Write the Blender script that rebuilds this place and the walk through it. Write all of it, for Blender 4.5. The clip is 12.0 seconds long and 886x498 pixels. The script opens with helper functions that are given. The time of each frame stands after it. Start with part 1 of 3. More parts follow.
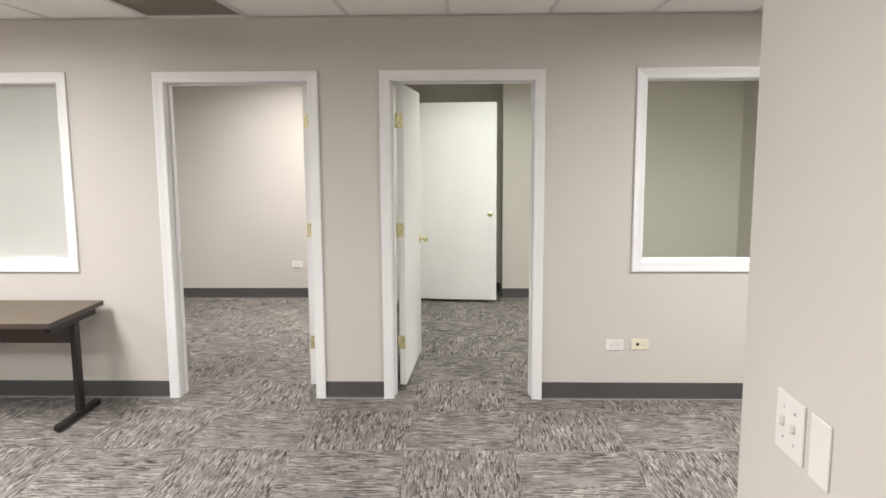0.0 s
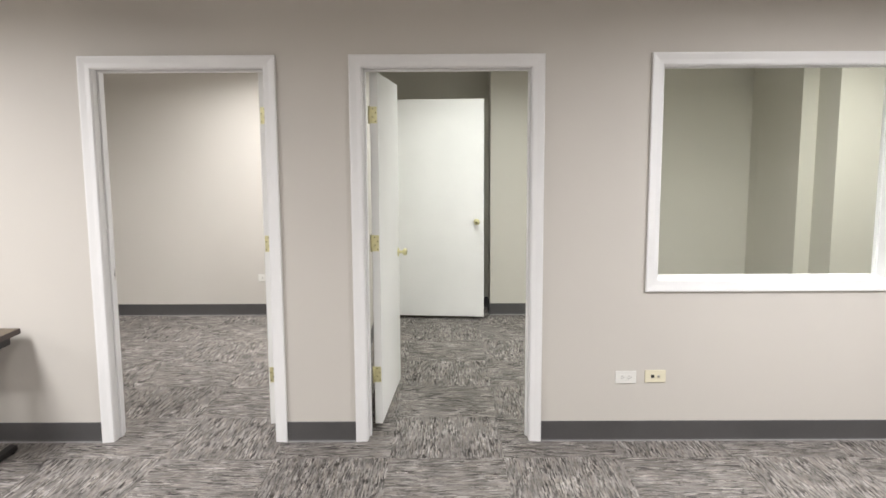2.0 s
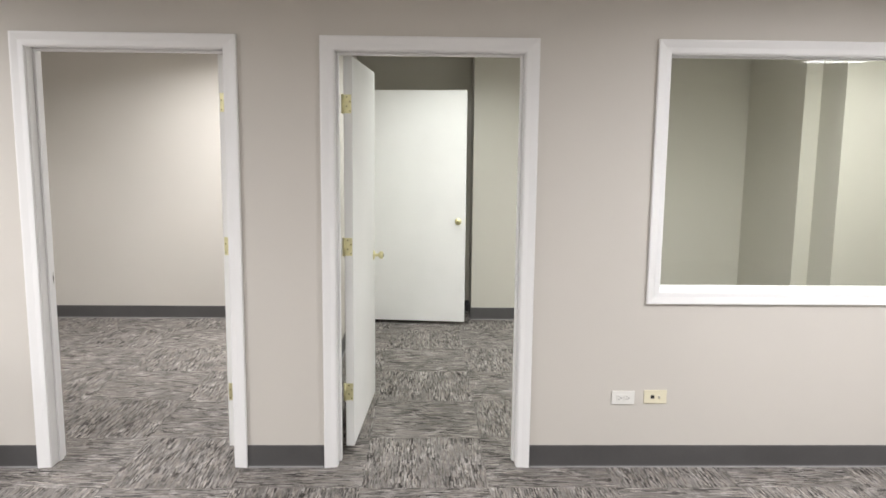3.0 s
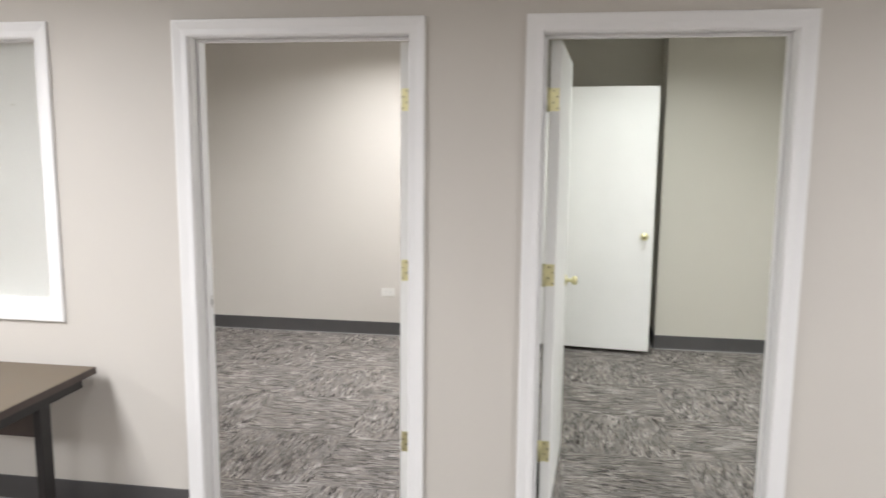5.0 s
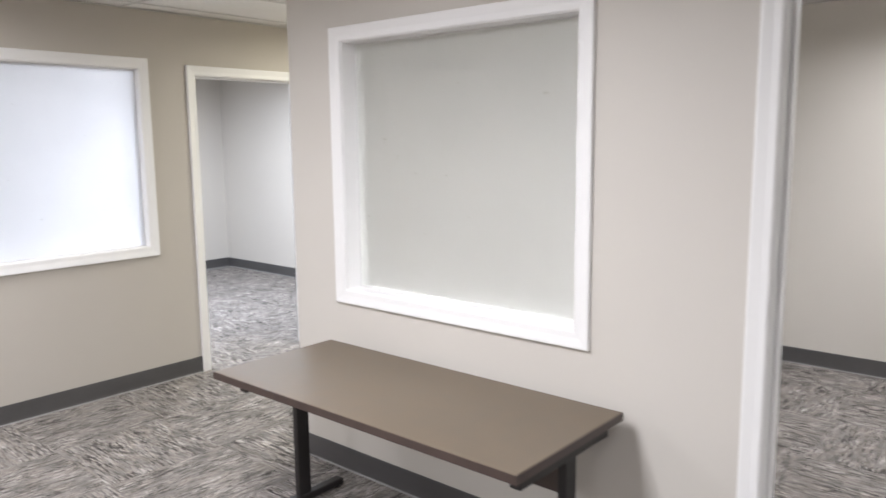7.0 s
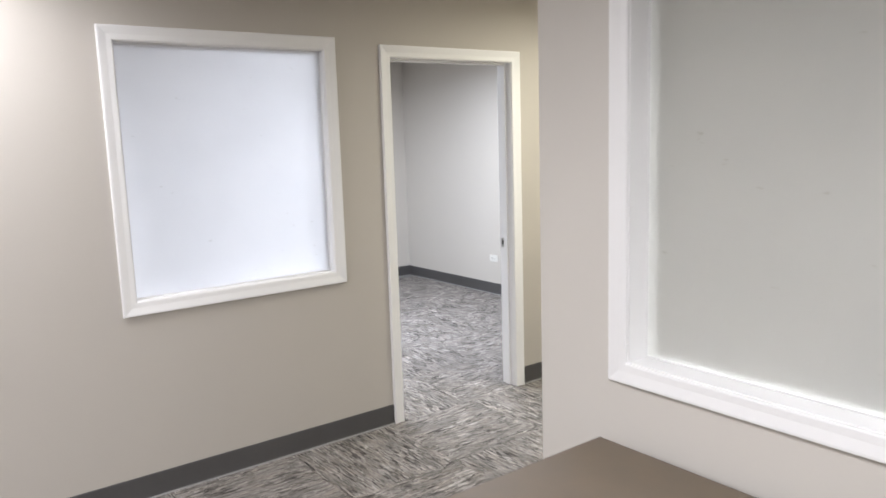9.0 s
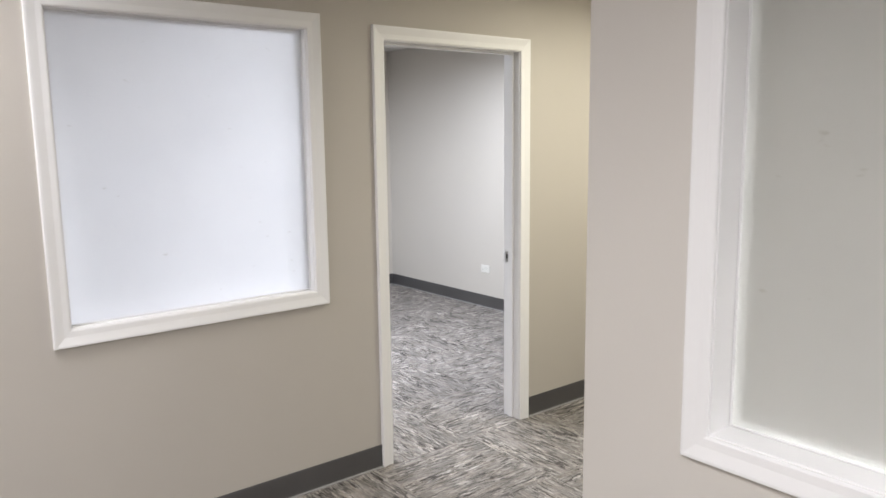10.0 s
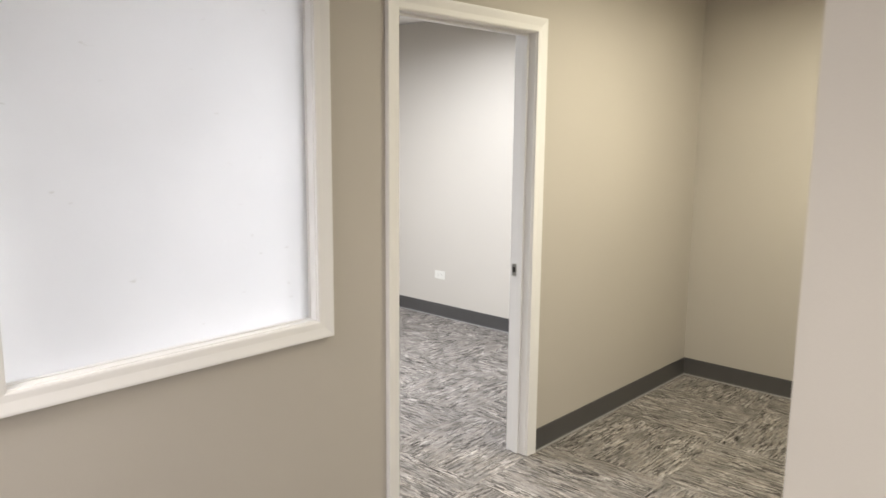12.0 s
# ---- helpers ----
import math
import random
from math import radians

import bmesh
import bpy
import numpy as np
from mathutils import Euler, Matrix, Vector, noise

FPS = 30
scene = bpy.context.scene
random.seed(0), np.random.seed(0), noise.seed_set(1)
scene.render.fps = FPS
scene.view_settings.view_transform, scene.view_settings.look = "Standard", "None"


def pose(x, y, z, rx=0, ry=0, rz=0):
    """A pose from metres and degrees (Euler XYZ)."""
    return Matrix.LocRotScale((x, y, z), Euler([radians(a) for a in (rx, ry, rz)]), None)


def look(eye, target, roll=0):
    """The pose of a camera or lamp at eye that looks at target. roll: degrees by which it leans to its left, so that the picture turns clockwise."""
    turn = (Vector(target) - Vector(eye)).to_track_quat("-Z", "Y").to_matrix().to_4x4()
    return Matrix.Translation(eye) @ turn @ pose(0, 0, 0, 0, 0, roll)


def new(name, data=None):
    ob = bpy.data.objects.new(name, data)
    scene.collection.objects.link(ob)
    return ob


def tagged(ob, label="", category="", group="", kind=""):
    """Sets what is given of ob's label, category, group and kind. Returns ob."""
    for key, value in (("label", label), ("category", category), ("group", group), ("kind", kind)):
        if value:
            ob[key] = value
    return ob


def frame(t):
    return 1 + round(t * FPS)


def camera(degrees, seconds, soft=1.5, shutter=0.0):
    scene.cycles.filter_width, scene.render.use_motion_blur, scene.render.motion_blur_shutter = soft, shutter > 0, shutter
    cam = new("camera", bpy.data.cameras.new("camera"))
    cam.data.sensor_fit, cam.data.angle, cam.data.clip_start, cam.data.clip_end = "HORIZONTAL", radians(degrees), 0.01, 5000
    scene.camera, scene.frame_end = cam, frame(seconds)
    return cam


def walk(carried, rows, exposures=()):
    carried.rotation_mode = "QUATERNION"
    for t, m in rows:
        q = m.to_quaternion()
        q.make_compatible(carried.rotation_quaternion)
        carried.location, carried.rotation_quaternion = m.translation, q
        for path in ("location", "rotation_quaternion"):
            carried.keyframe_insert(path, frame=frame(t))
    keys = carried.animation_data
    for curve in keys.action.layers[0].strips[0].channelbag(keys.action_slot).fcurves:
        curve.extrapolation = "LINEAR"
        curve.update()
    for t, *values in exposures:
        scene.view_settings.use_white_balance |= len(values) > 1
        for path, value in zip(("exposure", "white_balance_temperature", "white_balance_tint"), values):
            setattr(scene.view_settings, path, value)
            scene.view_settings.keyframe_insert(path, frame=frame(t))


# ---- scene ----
cam = camera(61.1, 12.0, soft=1.6, shutter=0.4)
PATH = [
    (0, (0.206, 0.303, 1.659), (0.149, 2.282, 1.378), -0.3),
    (0.5, (0.22, 0.437, 1.657), (0.153, 2.413, 1.352), 0.5),
    (1, (0.206, 0.591, 1.645), (0.18, 2.566, 1.332), -0.2),
    (1.5, (0.173, 0.78, 1.656), (0.158, 2.757, 1.354), -0.9),
    (2, (0.189, 1.023, 1.623), (0.179, 3.005, 1.354), -0.3),
    (2.5, (0.241, 1.26, 1.644), (0.251, 3.239, 1.357), 0.6),
    (2.7, (0.218, 1.336, 1.619), (0.27, 3.315, 1.337), 0.6),
    (4.3, (-0.029, 1.905, 1.623), (-0.066, 3.885, 1.34), -0.1),
    (4.5, (-0.064, 1.993, 1.638), (-0.177, 3.969, 1.356), 0.2),
    (5, (-0.179, 2.129, 1.624), (-0.482, 4.086, 1.345), 0.5),
    (5.5, (-0.396, 2.27, 1.632), (-0.959, 4.168, 1.348), -0.1),
    (6, (-0.606, 2.377, 1.615), (-1.478, 4.151, 1.315), -0.5),
    (6.5, (-0.761, 2.551, 1.617), (-1.895, 4.172, 1.322), -0.6),
    (7, (-0.965, 2.687, 1.613), (-2.255, 4.187, 1.318), -0.6),
    (7.5, (-1.284, 2.822, 1.617), (-2.678, 4.224, 1.315), -1.0),
    (7.7, (-1.397, 2.867, 1.617), (-2.832, 4.225, 1.308), -1.2),
    (9.3, (-2.294, 3.309, 1.631), (-3.878, 4.492, 1.327), -1.8),
    (9.5, (-2.408, 3.361, 1.622), (-3.981, 4.558, 1.315), -1.3),
    (10, (-2.662, 3.499, 1.614), (-4.201, 4.74, 1.31), -0.7),
    (10.5, (-2.919, 3.505, 1.625), (-4.38, 4.835, 1.311), -0.3),
    (11, (-3.134, 3.482, 1.622), (-4.509, 4.899, 1.301), -0.1),
    (11.5, (-3.317, 3.504, 1.608), (-4.648, 4.961, 1.283), 0.1),
    (12, (-3.5, 3.511, 1.608), (-4.836, 4.965, 1.288), 0.5),
]
walk(cam, [(t, look(eye, target, roll)) for t, eye, target, roll in PATH],
     [(0, 0.06, 6450, 10), (2.5, 0.09, 6300, 10), (5, 0.08, 6220, 10), (6.5, -0.06, 6110, 12), (7.7, -0.28, 6120, 11.8), (9.5, -0.42, 6200, 12), (10.5, -0.49, 6400, 11.5), (12, -0.43, 6750, 11)])

# ---- light ----
world = bpy.data.worlds.new("world")
scene.world = world
world.use_nodes = True
world.node_tree.nodes["Background"].inputs[0].default_value = (0.9, 0.95, 1.0, 1)
world.node_tree.nodes["Background"].inputs[1].default_value = 0.02

CEIL = 2.424
GX, GY, TW, TL = 0.11, 5.03, 0.61, 1.22          # ceiling grid origin and tile size
NEUTRAL, CREAM, GREEN, COOL, WARM = (1.0, 0.975, 0.965), (1.0, 0.97, 0.94), (0.995, 1.0, 0.935), (0.89, 0.935, 1.0), (1.0, 0.955, 0.77)
# recessed lights: column and row of the ceiling grid, watts (0: switched off), spread in degrees, colour
# most lit ones are unseen, placed and powered to balance the rooms' brightness
TROFFERS = [
    (-3, -1, 0, 180, NEUTRAL), (-5, -2, 74, 175, NEUTRAL), (3, -2, 74, 175, NEUTRAL),
    (-5, -4, 70, 175, NEUTRAL), (-2, -4, 48, 175, NEUTRAL), (-9, -2, 40, 172, NEUTRAL), (-9, -4, 34, 175, NEUTRAL), (6, -3, 48, 175, NEUTRAL),
    (-3, 1, 56, 162, CREAM), (-5, 1, 0, 180, CREAM), (0, 1, 26, 155, GREEN), (4, 0, 44, 172, GREEN),
    (-13, 0, 122, 175, COOL), (-12, 1, 66, 165, COOL), (-8, 1, 53, 174, WARM),
]


def cell(i, j):
    """Corner of a cell of the ceiling grid; the first office has its own grid."""
    if j >= 0 and -6 <= i <= -2:
        return GX + TW * i + 0.07, GY + TL * j + 0.12
    return GX + TW * i, GY + TL * j


def level(i, j):
    """Height of the ceiling in a cell of its grid: the offices' ceilings hang a little higher."""
    return CEIL + (0.042 if j >= 0 and (i >= -6 or i <= -11) else 0.0)


def troffer_lamp(i, j, watts, spread, colour):
    x, y = cell(i, j)
    lamp = bpy.data.lights.new("troffer_lamp", "AREA")
    lamp.shape, lamp.size, lamp.size_y = "RECTANGLE", TW - 0.06, TL - 0.22
    lamp.energy, lamp.color, lamp.spread = watts, colour, radians(spread)
    new("troffer_lamp", lamp).matrix_world = pose(x + TW / 2, y + TL / 2, level(i, j) - 0.012)


for row in TROFFERS:
    if row[2]:
        troffer_lamp(*row)

# ---- materials ----


def material(name):
    m = bpy.data.materials.new(name)
    m.use_nodes = True
    return m, m.node_tree.nodes, m.node_tree.links, m.node_tree.nodes["Principled BSDF"]


def node(nodes, kind, **values):
    n = nodes.new(kind)
    for key, v in values.items():
        n.inputs[key.replace("_", " ")].default_value = v
    return n


def ramp(nodes, *stops):
    r = nodes.new("ShaderNodeValToRGB")
    e = r.color_ramp.elements
    while len(e) < len(stops):
        e.new(0.5)
    for k, (p, c) in enumerate(stops):
        e[k].position, e[k].color = p, (*c, 1)
    return r


def surface(name, colour, rough=0.6, metal=0.0, vary=0.05, coarse=2.0, fine=90.0, bump=0.05, depth=0.002, spec=0.5):
    """Paint, metal or plastic with a slow drift in tone and a fine grain."""
    m, ns, ln, b = material(name)
    co = ns.new("ShaderNodeTexCoord")
    slow, grain = node(ns, "ShaderNodeTexNoise", Scale=coarse, Detail=4.0), node(ns, "ShaderNodeTexNoise", Scale=fine, Detail=5.0)
    for n in (slow, grain):
        ln.new(co.outputs["Object"], n.inputs["Vector"])
    mix = ns.new("ShaderNodeMath")
    mix.operation = "MULTIPLY_ADD"
    mix.inputs[1].default_value = 0.35
    ln.new(grain.outputs["Fac"], mix.inputs[0])
    ln.new(slow.outputs["Fac"], mix.inputs[2])
    lo, hi = [c * (1 - vary) for c in colour], [min(1, c * (1 + vary)) for c in colour]
    r = ramp(ns, (0.4, lo), (0.95, hi))
    ln.new(mix.outputs[0], r.inputs[0])
    ln.new(r.outputs[0], b.inputs["Base Color"])
    rr = ns.new("ShaderNodeMapRange")
    rr.inputs["To Min"].default_value, rr.inputs["To Max"].default_value = rough * 0.85, min(1, rough * 1.15)
    ln.new(slow.outputs["Fac"], rr.inputs["Value"])
    ln.new(rr.outputs[0], b.inputs["Roughness"])
    b.inputs["Metallic"].default_value = metal
    b.inputs["Specular IOR Level"].default_value = spec
    bp = node(ns, "ShaderNodeBump", Strength=bump, Distance=depth)
    ln.new(grain.outputs["Fac"], bp.inputs["Height"])
    ln.new(bp.outputs[0], b.inputs["Normal"])
    return m


def wall_paint(name, colour):
    """Eggshell wall paint over a light roller stipple."""
    return surface(name, colour, 0.62, vary=0.035, coarse=0.9, fine=260.0, bump=0.18, depth=0.001, spec=0.35)


def ceiling_board():
    m, ns, ln, b = material("ceiling_board")
    co = ns.new("ShaderNodeTexCoord")
    spots, slow = node(ns, "ShaderNodeTexVoronoi", Scale=120.0), node(ns, "ShaderNodeTexNoise", Scale=1.1, Detail=4.0)
    fiss = node(ns, "ShaderNodeTexNoise", Scale=70.0, Detail=6.0, Roughness=0.7)
    for n in (spots, slow, fiss):
        ln.new(co.outputs["Object"], n.inputs["Vector"])
    r = ramp(ns, (0.33, (0.74, 0.72, 0.70)), (0.45, (0.90, 0.89, 0.875)))
    ln.new(fiss.outputs["Fac"], r.inputs[0])
    tone = ramp(ns, (0.35, (0.93, 0.92, 0.90)), (0.7, (1, 1, 1)))
    ln.new(slow.outputs["Fac"], tone.inputs[0])
    mul = ns.new("ShaderNodeMixRGB")
    mul.blend_type = "MULTIPLY"
    mul.inputs[0].default_value = 1
    ln.new(r.outputs[0], mul.inputs[1])
    ln.new(tone.outputs[0], mul.inputs[2])
    ln.new(mul.outputs[0], b.inputs["Base Color"])
    b.inputs["Roughness"].default_value = 0.95
    bp = node(ns, "ShaderNodeBump", Strength=0.4, Distance=0.002)
    ln.new(fiss.outputs["Fac"], bp.inputs["Height"])
    ln.new(bp.outputs[0], b.inputs["Normal"])
    return m


def carpet():
    """Loop-pile carpet tile with streaks of pale and dark yarn that run along the tile's v axis."""
    m, ns, ln, b = material("carpet")
    uv, info, geo = ns.new("ShaderNodeTexCoord"), ns.new("ShaderNodeObjectInfo"), ns.new("ShaderNodeNewGeometry")
    jump = ns.new("ShaderNodeMath")
    ln.new(info.outputs["Random"], jump.inputs[0])
    ln.new(geo.outputs["Random Per Island"], jump.inputs[1])
    far = ns.new("ShaderNodeMath")
    far.operation = "MULTIPLY"
    far.inputs[1].default_value = 61.7
    ln.new(jump.outputs[0], far.inputs[0])
    off = ns.new("ShaderNodeVectorMath")
    ln.new(uv.outputs["UV"], off.inputs[0])
    ln.new(far.outputs[0], off.inputs[1])

    def streak(across, along, detail, rough):
        mp = ns.new("ShaderNodeMapping")
        mp.inputs["Scale"].default_value = (across, along, 1)
        ln.new(off.outputs[0], mp.inputs["Vector"])
        n = node(ns, "ShaderNodeTexNoise", Scale=1.0, Detail=detail, Roughness=rough)
        ln.new(mp.outputs[0], n.inputs["Vector"])
        return n
    def math_node(kind, p, q=None):
        n = ns.new("ShaderNodeMath")
        n.operation = kind
        for k, v in enumerate((p, q)):
            if isinstance(v, (int, float)):
                n.inputs[k].default_value = v
            elif v is not None:
                ln.new(v, n.inputs[k])
        return n.outputs[0]

    apart = ns.new("ShaderNodeSeparateXYZ")
    ln.new(off.outputs[0], apart.inputs[0])

    def dashes(width, length):
        """Random tone for each dash of yarn; rows of dashes are shifted against each other."""
        wob = math_node("MULTIPLY", streak(9, 5, 2.0, 0.6).outputs["Fac"], 0.5)
        row = math_node("FLOOR", math_node("ADD", math_node("DIVIDE", apart.outputs["X"], width), wob))
        shift = ns.new("ShaderNodeTexWhiteNoise")
        shift.noise_dimensions = "1D"
        ln.new(row, shift.inputs["W"])
        place = math_node("ADD", math_node("DIVIDE", apart.outputs["Y"], length), math_node("MULTIPLY", shift.outputs["Value"], 9.0))
        pair = ns.new("ShaderNodeCombineXYZ")
        ln.new(row, pair.inputs[0])
        ln.new(math_node("FLOOR", place), pair.inputs[1])
        tone = ns.new("ShaderNodeTexWhiteNoise")
        tone.noise_dimensions = "2D"
        ln.new(pair.outputs[0], tone.inputs["Vector"])
        return tone.outputs["Value"]

    pile, worn, soft = streak(330, 230, 2.0, 0.6), streak(9, 7, 3.0, 0.65), streak(150, 17, 3.0, 0.6)
    big, small = dashes(0.0062, 0.062), dashes(0.0044, 0.026)
    total = math_node("ADD", math_node("MULTIPLY", big, 0.38), math_node("MULTIPLY", small, 0.22))
    total = math_node("ADD", total, math_node("MULTIPLY", soft.outputs["Fac"], 0.40))
    # the streaks fade in and out over the tile
    fade = ns.new("ShaderNodeMapRange")
    fade.inputs["From Min"].default_value, fade.inputs["From Max"].default_value = 0.36, 0.64
    fade.inputs["To Min"].default_value, fade.inputs["To Max"].default_value = 0.36, 1.42
    ln.new(streak(14, 5, 2.0, 0.6).outputs["Fac"], fade.inputs["Value"])
    total = math_node("ADD", math_node("MULTIPLY", math_node("SUBTRACT", total, 0.5), fade.outputs[0]), 0.5)
    base = ramp(ns, (0.20, (0.034, 0.031, 0.029)), (0.38, (0.118, 0.108, 0.101)), (0.50, (0.224, 0.206, 0.193)), (0.63, (0.305, 0.282, 0.264)), (0.80, (0.450, 0.417, 0.391)))
    ln.new(total, base.inputs[0])
    hue = ramp(ns, (0.2, (1.02, 1.0, 0.965)), (0.5, (1, 1, 1)), (0.85, (0.985, 1.0, 1.0)))
    ln.new(dashes(0.0110, 0.060), hue.inputs[0])
    fib = ramp(ns, (0.3, (0.68, 0.68, 0.68)), (0.7, (1.24, 1.24, 1.24)))
    ln.new(pile.outputs["Fac"], fib.inputs[0])
    tone = ramp(ns, (0.3, (0.75, 0.75, 0.75)), (0.7, (1.27, 1.27, 1.27)))
    ln.new(worn.outputs["Fac"], tone.inputs[0])
    last = base.outputs[0]
    for k in (fib, tone, hue):
        mul = ns.new("ShaderNodeMixRGB")
        mul.blend_type = "MULTIPLY"
        mul.inputs[0].default_value = 1
        ln.new(last, mul.inputs[1])
        ln.new(k.outputs[0], mul.inputs[2])
        last = mul.outputs[0]
    ln.new(last, b.inputs["Base Color"])
    b.inputs["Roughness"].default_value = 0.95
    b.inputs["Specular IOR Level"].default_value = 0.15
    add = ns.new("ShaderNodeMath")
    ln.new(pile.outputs["Fac"], add.inputs[0])
    ln.new(total, add.inputs[1])
    bp = node(ns, "ShaderNodeBump", Strength=0.6, Distance=0.004)
    ln.new(add.outputs[0], bp.inputs["Height"])
    ln.new(bp.outputs[0], b.inputs["Normal"])
    return m


def glass(name, rough, tint):
    m, ns, ln, b = material(name)
    b.inputs["Base Color"].default_value = (*tint, 1)
    b.inputs["Roughness"].default_value = rough
    b.inputs["Transmission Weight"].default_value = 1
    b.inputs["IOR"].default_value = 1.45
    return m


def frosted_film(name, tint, clarity, rough):
    """Etched film on a pane: passes light on scattered, with a dull sheen and faint smears."""
    m, ns, ln, b = material(name)
    co = ns.new("ShaderNodeTexCoord")
    n = node(ns, "ShaderNodeTexNoise", Scale=3.0, Detail=5.0)
    ln.new(co.outputs["Object"], n.inputs["Vector"])
    r = ramp(ns, (0.3, [0.96 * c for c in tint]), (0.7, tint))
    ln.new(n.outputs["Fac"], r.inputs[0])
    mp = ns.new("ShaderNodeMapping")
    mp.inputs["Scale"].default_value = (14, 34, 14)
    ln.new(co.outputs["Object"], mp.inputs["Vector"])
    spots = node(ns, "ShaderNodeTexNoise", Scale=1.0, Detail=2.0)
    ln.new(mp.outputs[0], spots.inputs["Vector"])
    smear = ramp(ns, (0.725, (1, 1, 1)), (0.82, (0.82, 0.81, 0.78)))
    ln.new(spots.outputs["Fac"], smear.inputs[0])
    mul = ns.new("ShaderNodeMixRGB")
    mul.blend_type = "MULTIPLY"
    mul.inputs[0].default_value = 1
    ln.new(r.outputs[0], mul.inputs[1])
    ln.new(smear.outputs[0], mul.inputs[2])
    through_it = ns.new("ShaderNodeBsdfTranslucent")
    ln.new(mul.outputs[0], through_it.inputs["Color"])
    ln.new(mul.outputs[0], b.inputs["Base Color"])
    b.inputs["Roughness"].default_value = rough
    b.inputs["Transmission Weight"].default_value = 0.85
    b.inputs["IOR"].default_value = 1.3
    mix = ns.new("ShaderNodeMixShader")
    mix.inputs[0].default_value = clarity
    ln.new(through_it.outputs[0], mix.inputs[1])
    ln.new(b.outputs[0], mix.inputs[2])
    ln.new(mix.outputs[0], ns["Material Output"].inputs["Surface"])
    return m


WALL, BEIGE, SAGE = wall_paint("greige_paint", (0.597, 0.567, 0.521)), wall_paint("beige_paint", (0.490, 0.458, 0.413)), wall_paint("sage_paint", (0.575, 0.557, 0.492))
BOARD, CARPET = ceiling_board(), carpet()
TRIM = surface("trim_paint", (0.82, 0.815, 0.81), 0.38, vary=0.012, coarse=3.0, fine=160.0, bump=0.06, depth=0.001)
DOOR = surface("door_paint", (0.85, 0.85, 0.83), 0.42, vary=0.03, coarse=3.0, fine=200.0, bump=0.08, depth=0.001)
VINYL = surface("vinyl_base", (0.082, 0.079, 0.079), 0.36, vary=0.12, coarse=4.0, fine=120.0, bump=0.05)
GRID = surface("grid_metal", (0.66, 0.65, 0.63), 0.5, vary=0.04)
LOUVRE = surface("louvre_metal", (0.46, 0.43, 0.37), 0.45, metal=0.4, vary=0.1)
BRASS = surface("brass", (0.74, 0.70, 0.42), 0.38, metal=1.0, vary=0.12, coarse=30.0)
SCREW = surface("dull_brass", (0.30, 0.27, 0.14), 0.5, metal=1.0, vary=0.1, coarse=30.0)
STEEL = surface("steel", (0.60, 0.59, 0.57), 0.3, metal=1.0, vary=0.1, coarse=30.0)
LAMINATE = surface("laminate", (0.150, 0.116, 0.080), 0.46, vary=0.10, coarse=9.0, fine=160.0, bump=0.04, depth=0.001)
EDGE = surface("edge_band", (0.055, 0.037, 0.031), 0.4, vary=0.15, coarse=10.0)
IRON = surface("dark_enamel", (0.012, 0.010, 0.010), 0.52, vary=0.2, coarse=12.0, bump=0.08)
PLATE = surface("white_plastic", (0.78, 0.77, 0.73), 0.35, vary=0.02)
IVORY = surface("ivory_plastic", (0.76, 0.71, 0.54), 0.35, vary=0.02)
SLOT = surface("slot_black", (0.015, 0.014, 0.013), 0.6, vary=0.1)
FOOT_GREY = surface("foot_grey", (0.27, 0.265, 0.26), 0.5, vary=0.15, coarse=14.0)
SLAB = surface("concrete", (0.25, 0.245, 0.24), 0.9, vary=0.1)
CLEAR, FROST = glass("clear_glass", 0.0, (0.96, 0.975, 0.955)), frosted_film("frosted_film", (0.935, 0.945, 0.918), 0.76, 0.40)
DENSE = frosted_film("dense_frosted_film", (0.955, 0.952, 0.960), 0.2, 0.6)

# ---- mesh helpers ----


def box(bm, x0, y0, z0, x1, y1, z1):
    vs = [bm.verts.new((x, y, z)) for z in (z0, z1) for x, y in ((x0, y0), (x1, y0), (x1, y1), (x0, y1))]
    for f in ((3, 2, 1, 0), (4, 5, 6, 7), (0, 1, 5, 4), (1, 2, 6, 5), (2, 3, 7, 6), (3, 0, 4, 7)):
        bm.faces.new([vs[k] for k in f])


def boxes(*rows, bevel=0.0, segments=2):
    bm = bmesh.new()
    for r in rows:
        box(bm, *r)
    if bevel:
        bmesh.ops.bevel(bm, geom=bm.edges[:], offset=bevel, segments=segments, affect="EDGES", profile=0.5)
    return bm


def prism(profile, length, cut0=0.0, cut1=0.0):
    """A bar along x from a closed profile of (y, z); each end is mitred by cut * y."""
    bm = bmesh.new()
    a = [bm.verts.new((cut0 * y, y, z)) for y, z in profile]
    b = [bm.verts.new((length + cut1 * y, y, z)) for y, z in profile]
    n = len(profile)
    for k in range(n):
        bm.faces.new((a[k], a[(k + 1) % n], b[(k + 1) % n], b[k]))
    bm.faces.new(a[::-1])
    bm.faces.new(b)
    bmesh.ops.recalc_face_normals(bm, faces=bm.faces[:])
    return bm


def lathe(profile, steps=20):
    """A turned body about z from (radius, height) rows."""
    bm = bmesh.new()
    rings = [[bm.verts.new((max(r, 1e-4) * math.cos(2 * math.pi * k / steps), max(r, 1e-4) * math.sin(2 * math.pi * k / steps), h)) for k in range(steps)] for r, h in profile]
    for p, q in zip(rings, rings[1:]):
        for k in range(steps):
            f = bm.faces.new((p[k], p[(k + 1) % steps], q[(k + 1) % steps], q[k]))
            f.smooth = True
    bm.faces.new(rings[0][::-1])
    bm.faces.new(rings[-1])
    bmesh.ops.recalc_face_normals(bm, faces=bm.faces[:])
    return bm


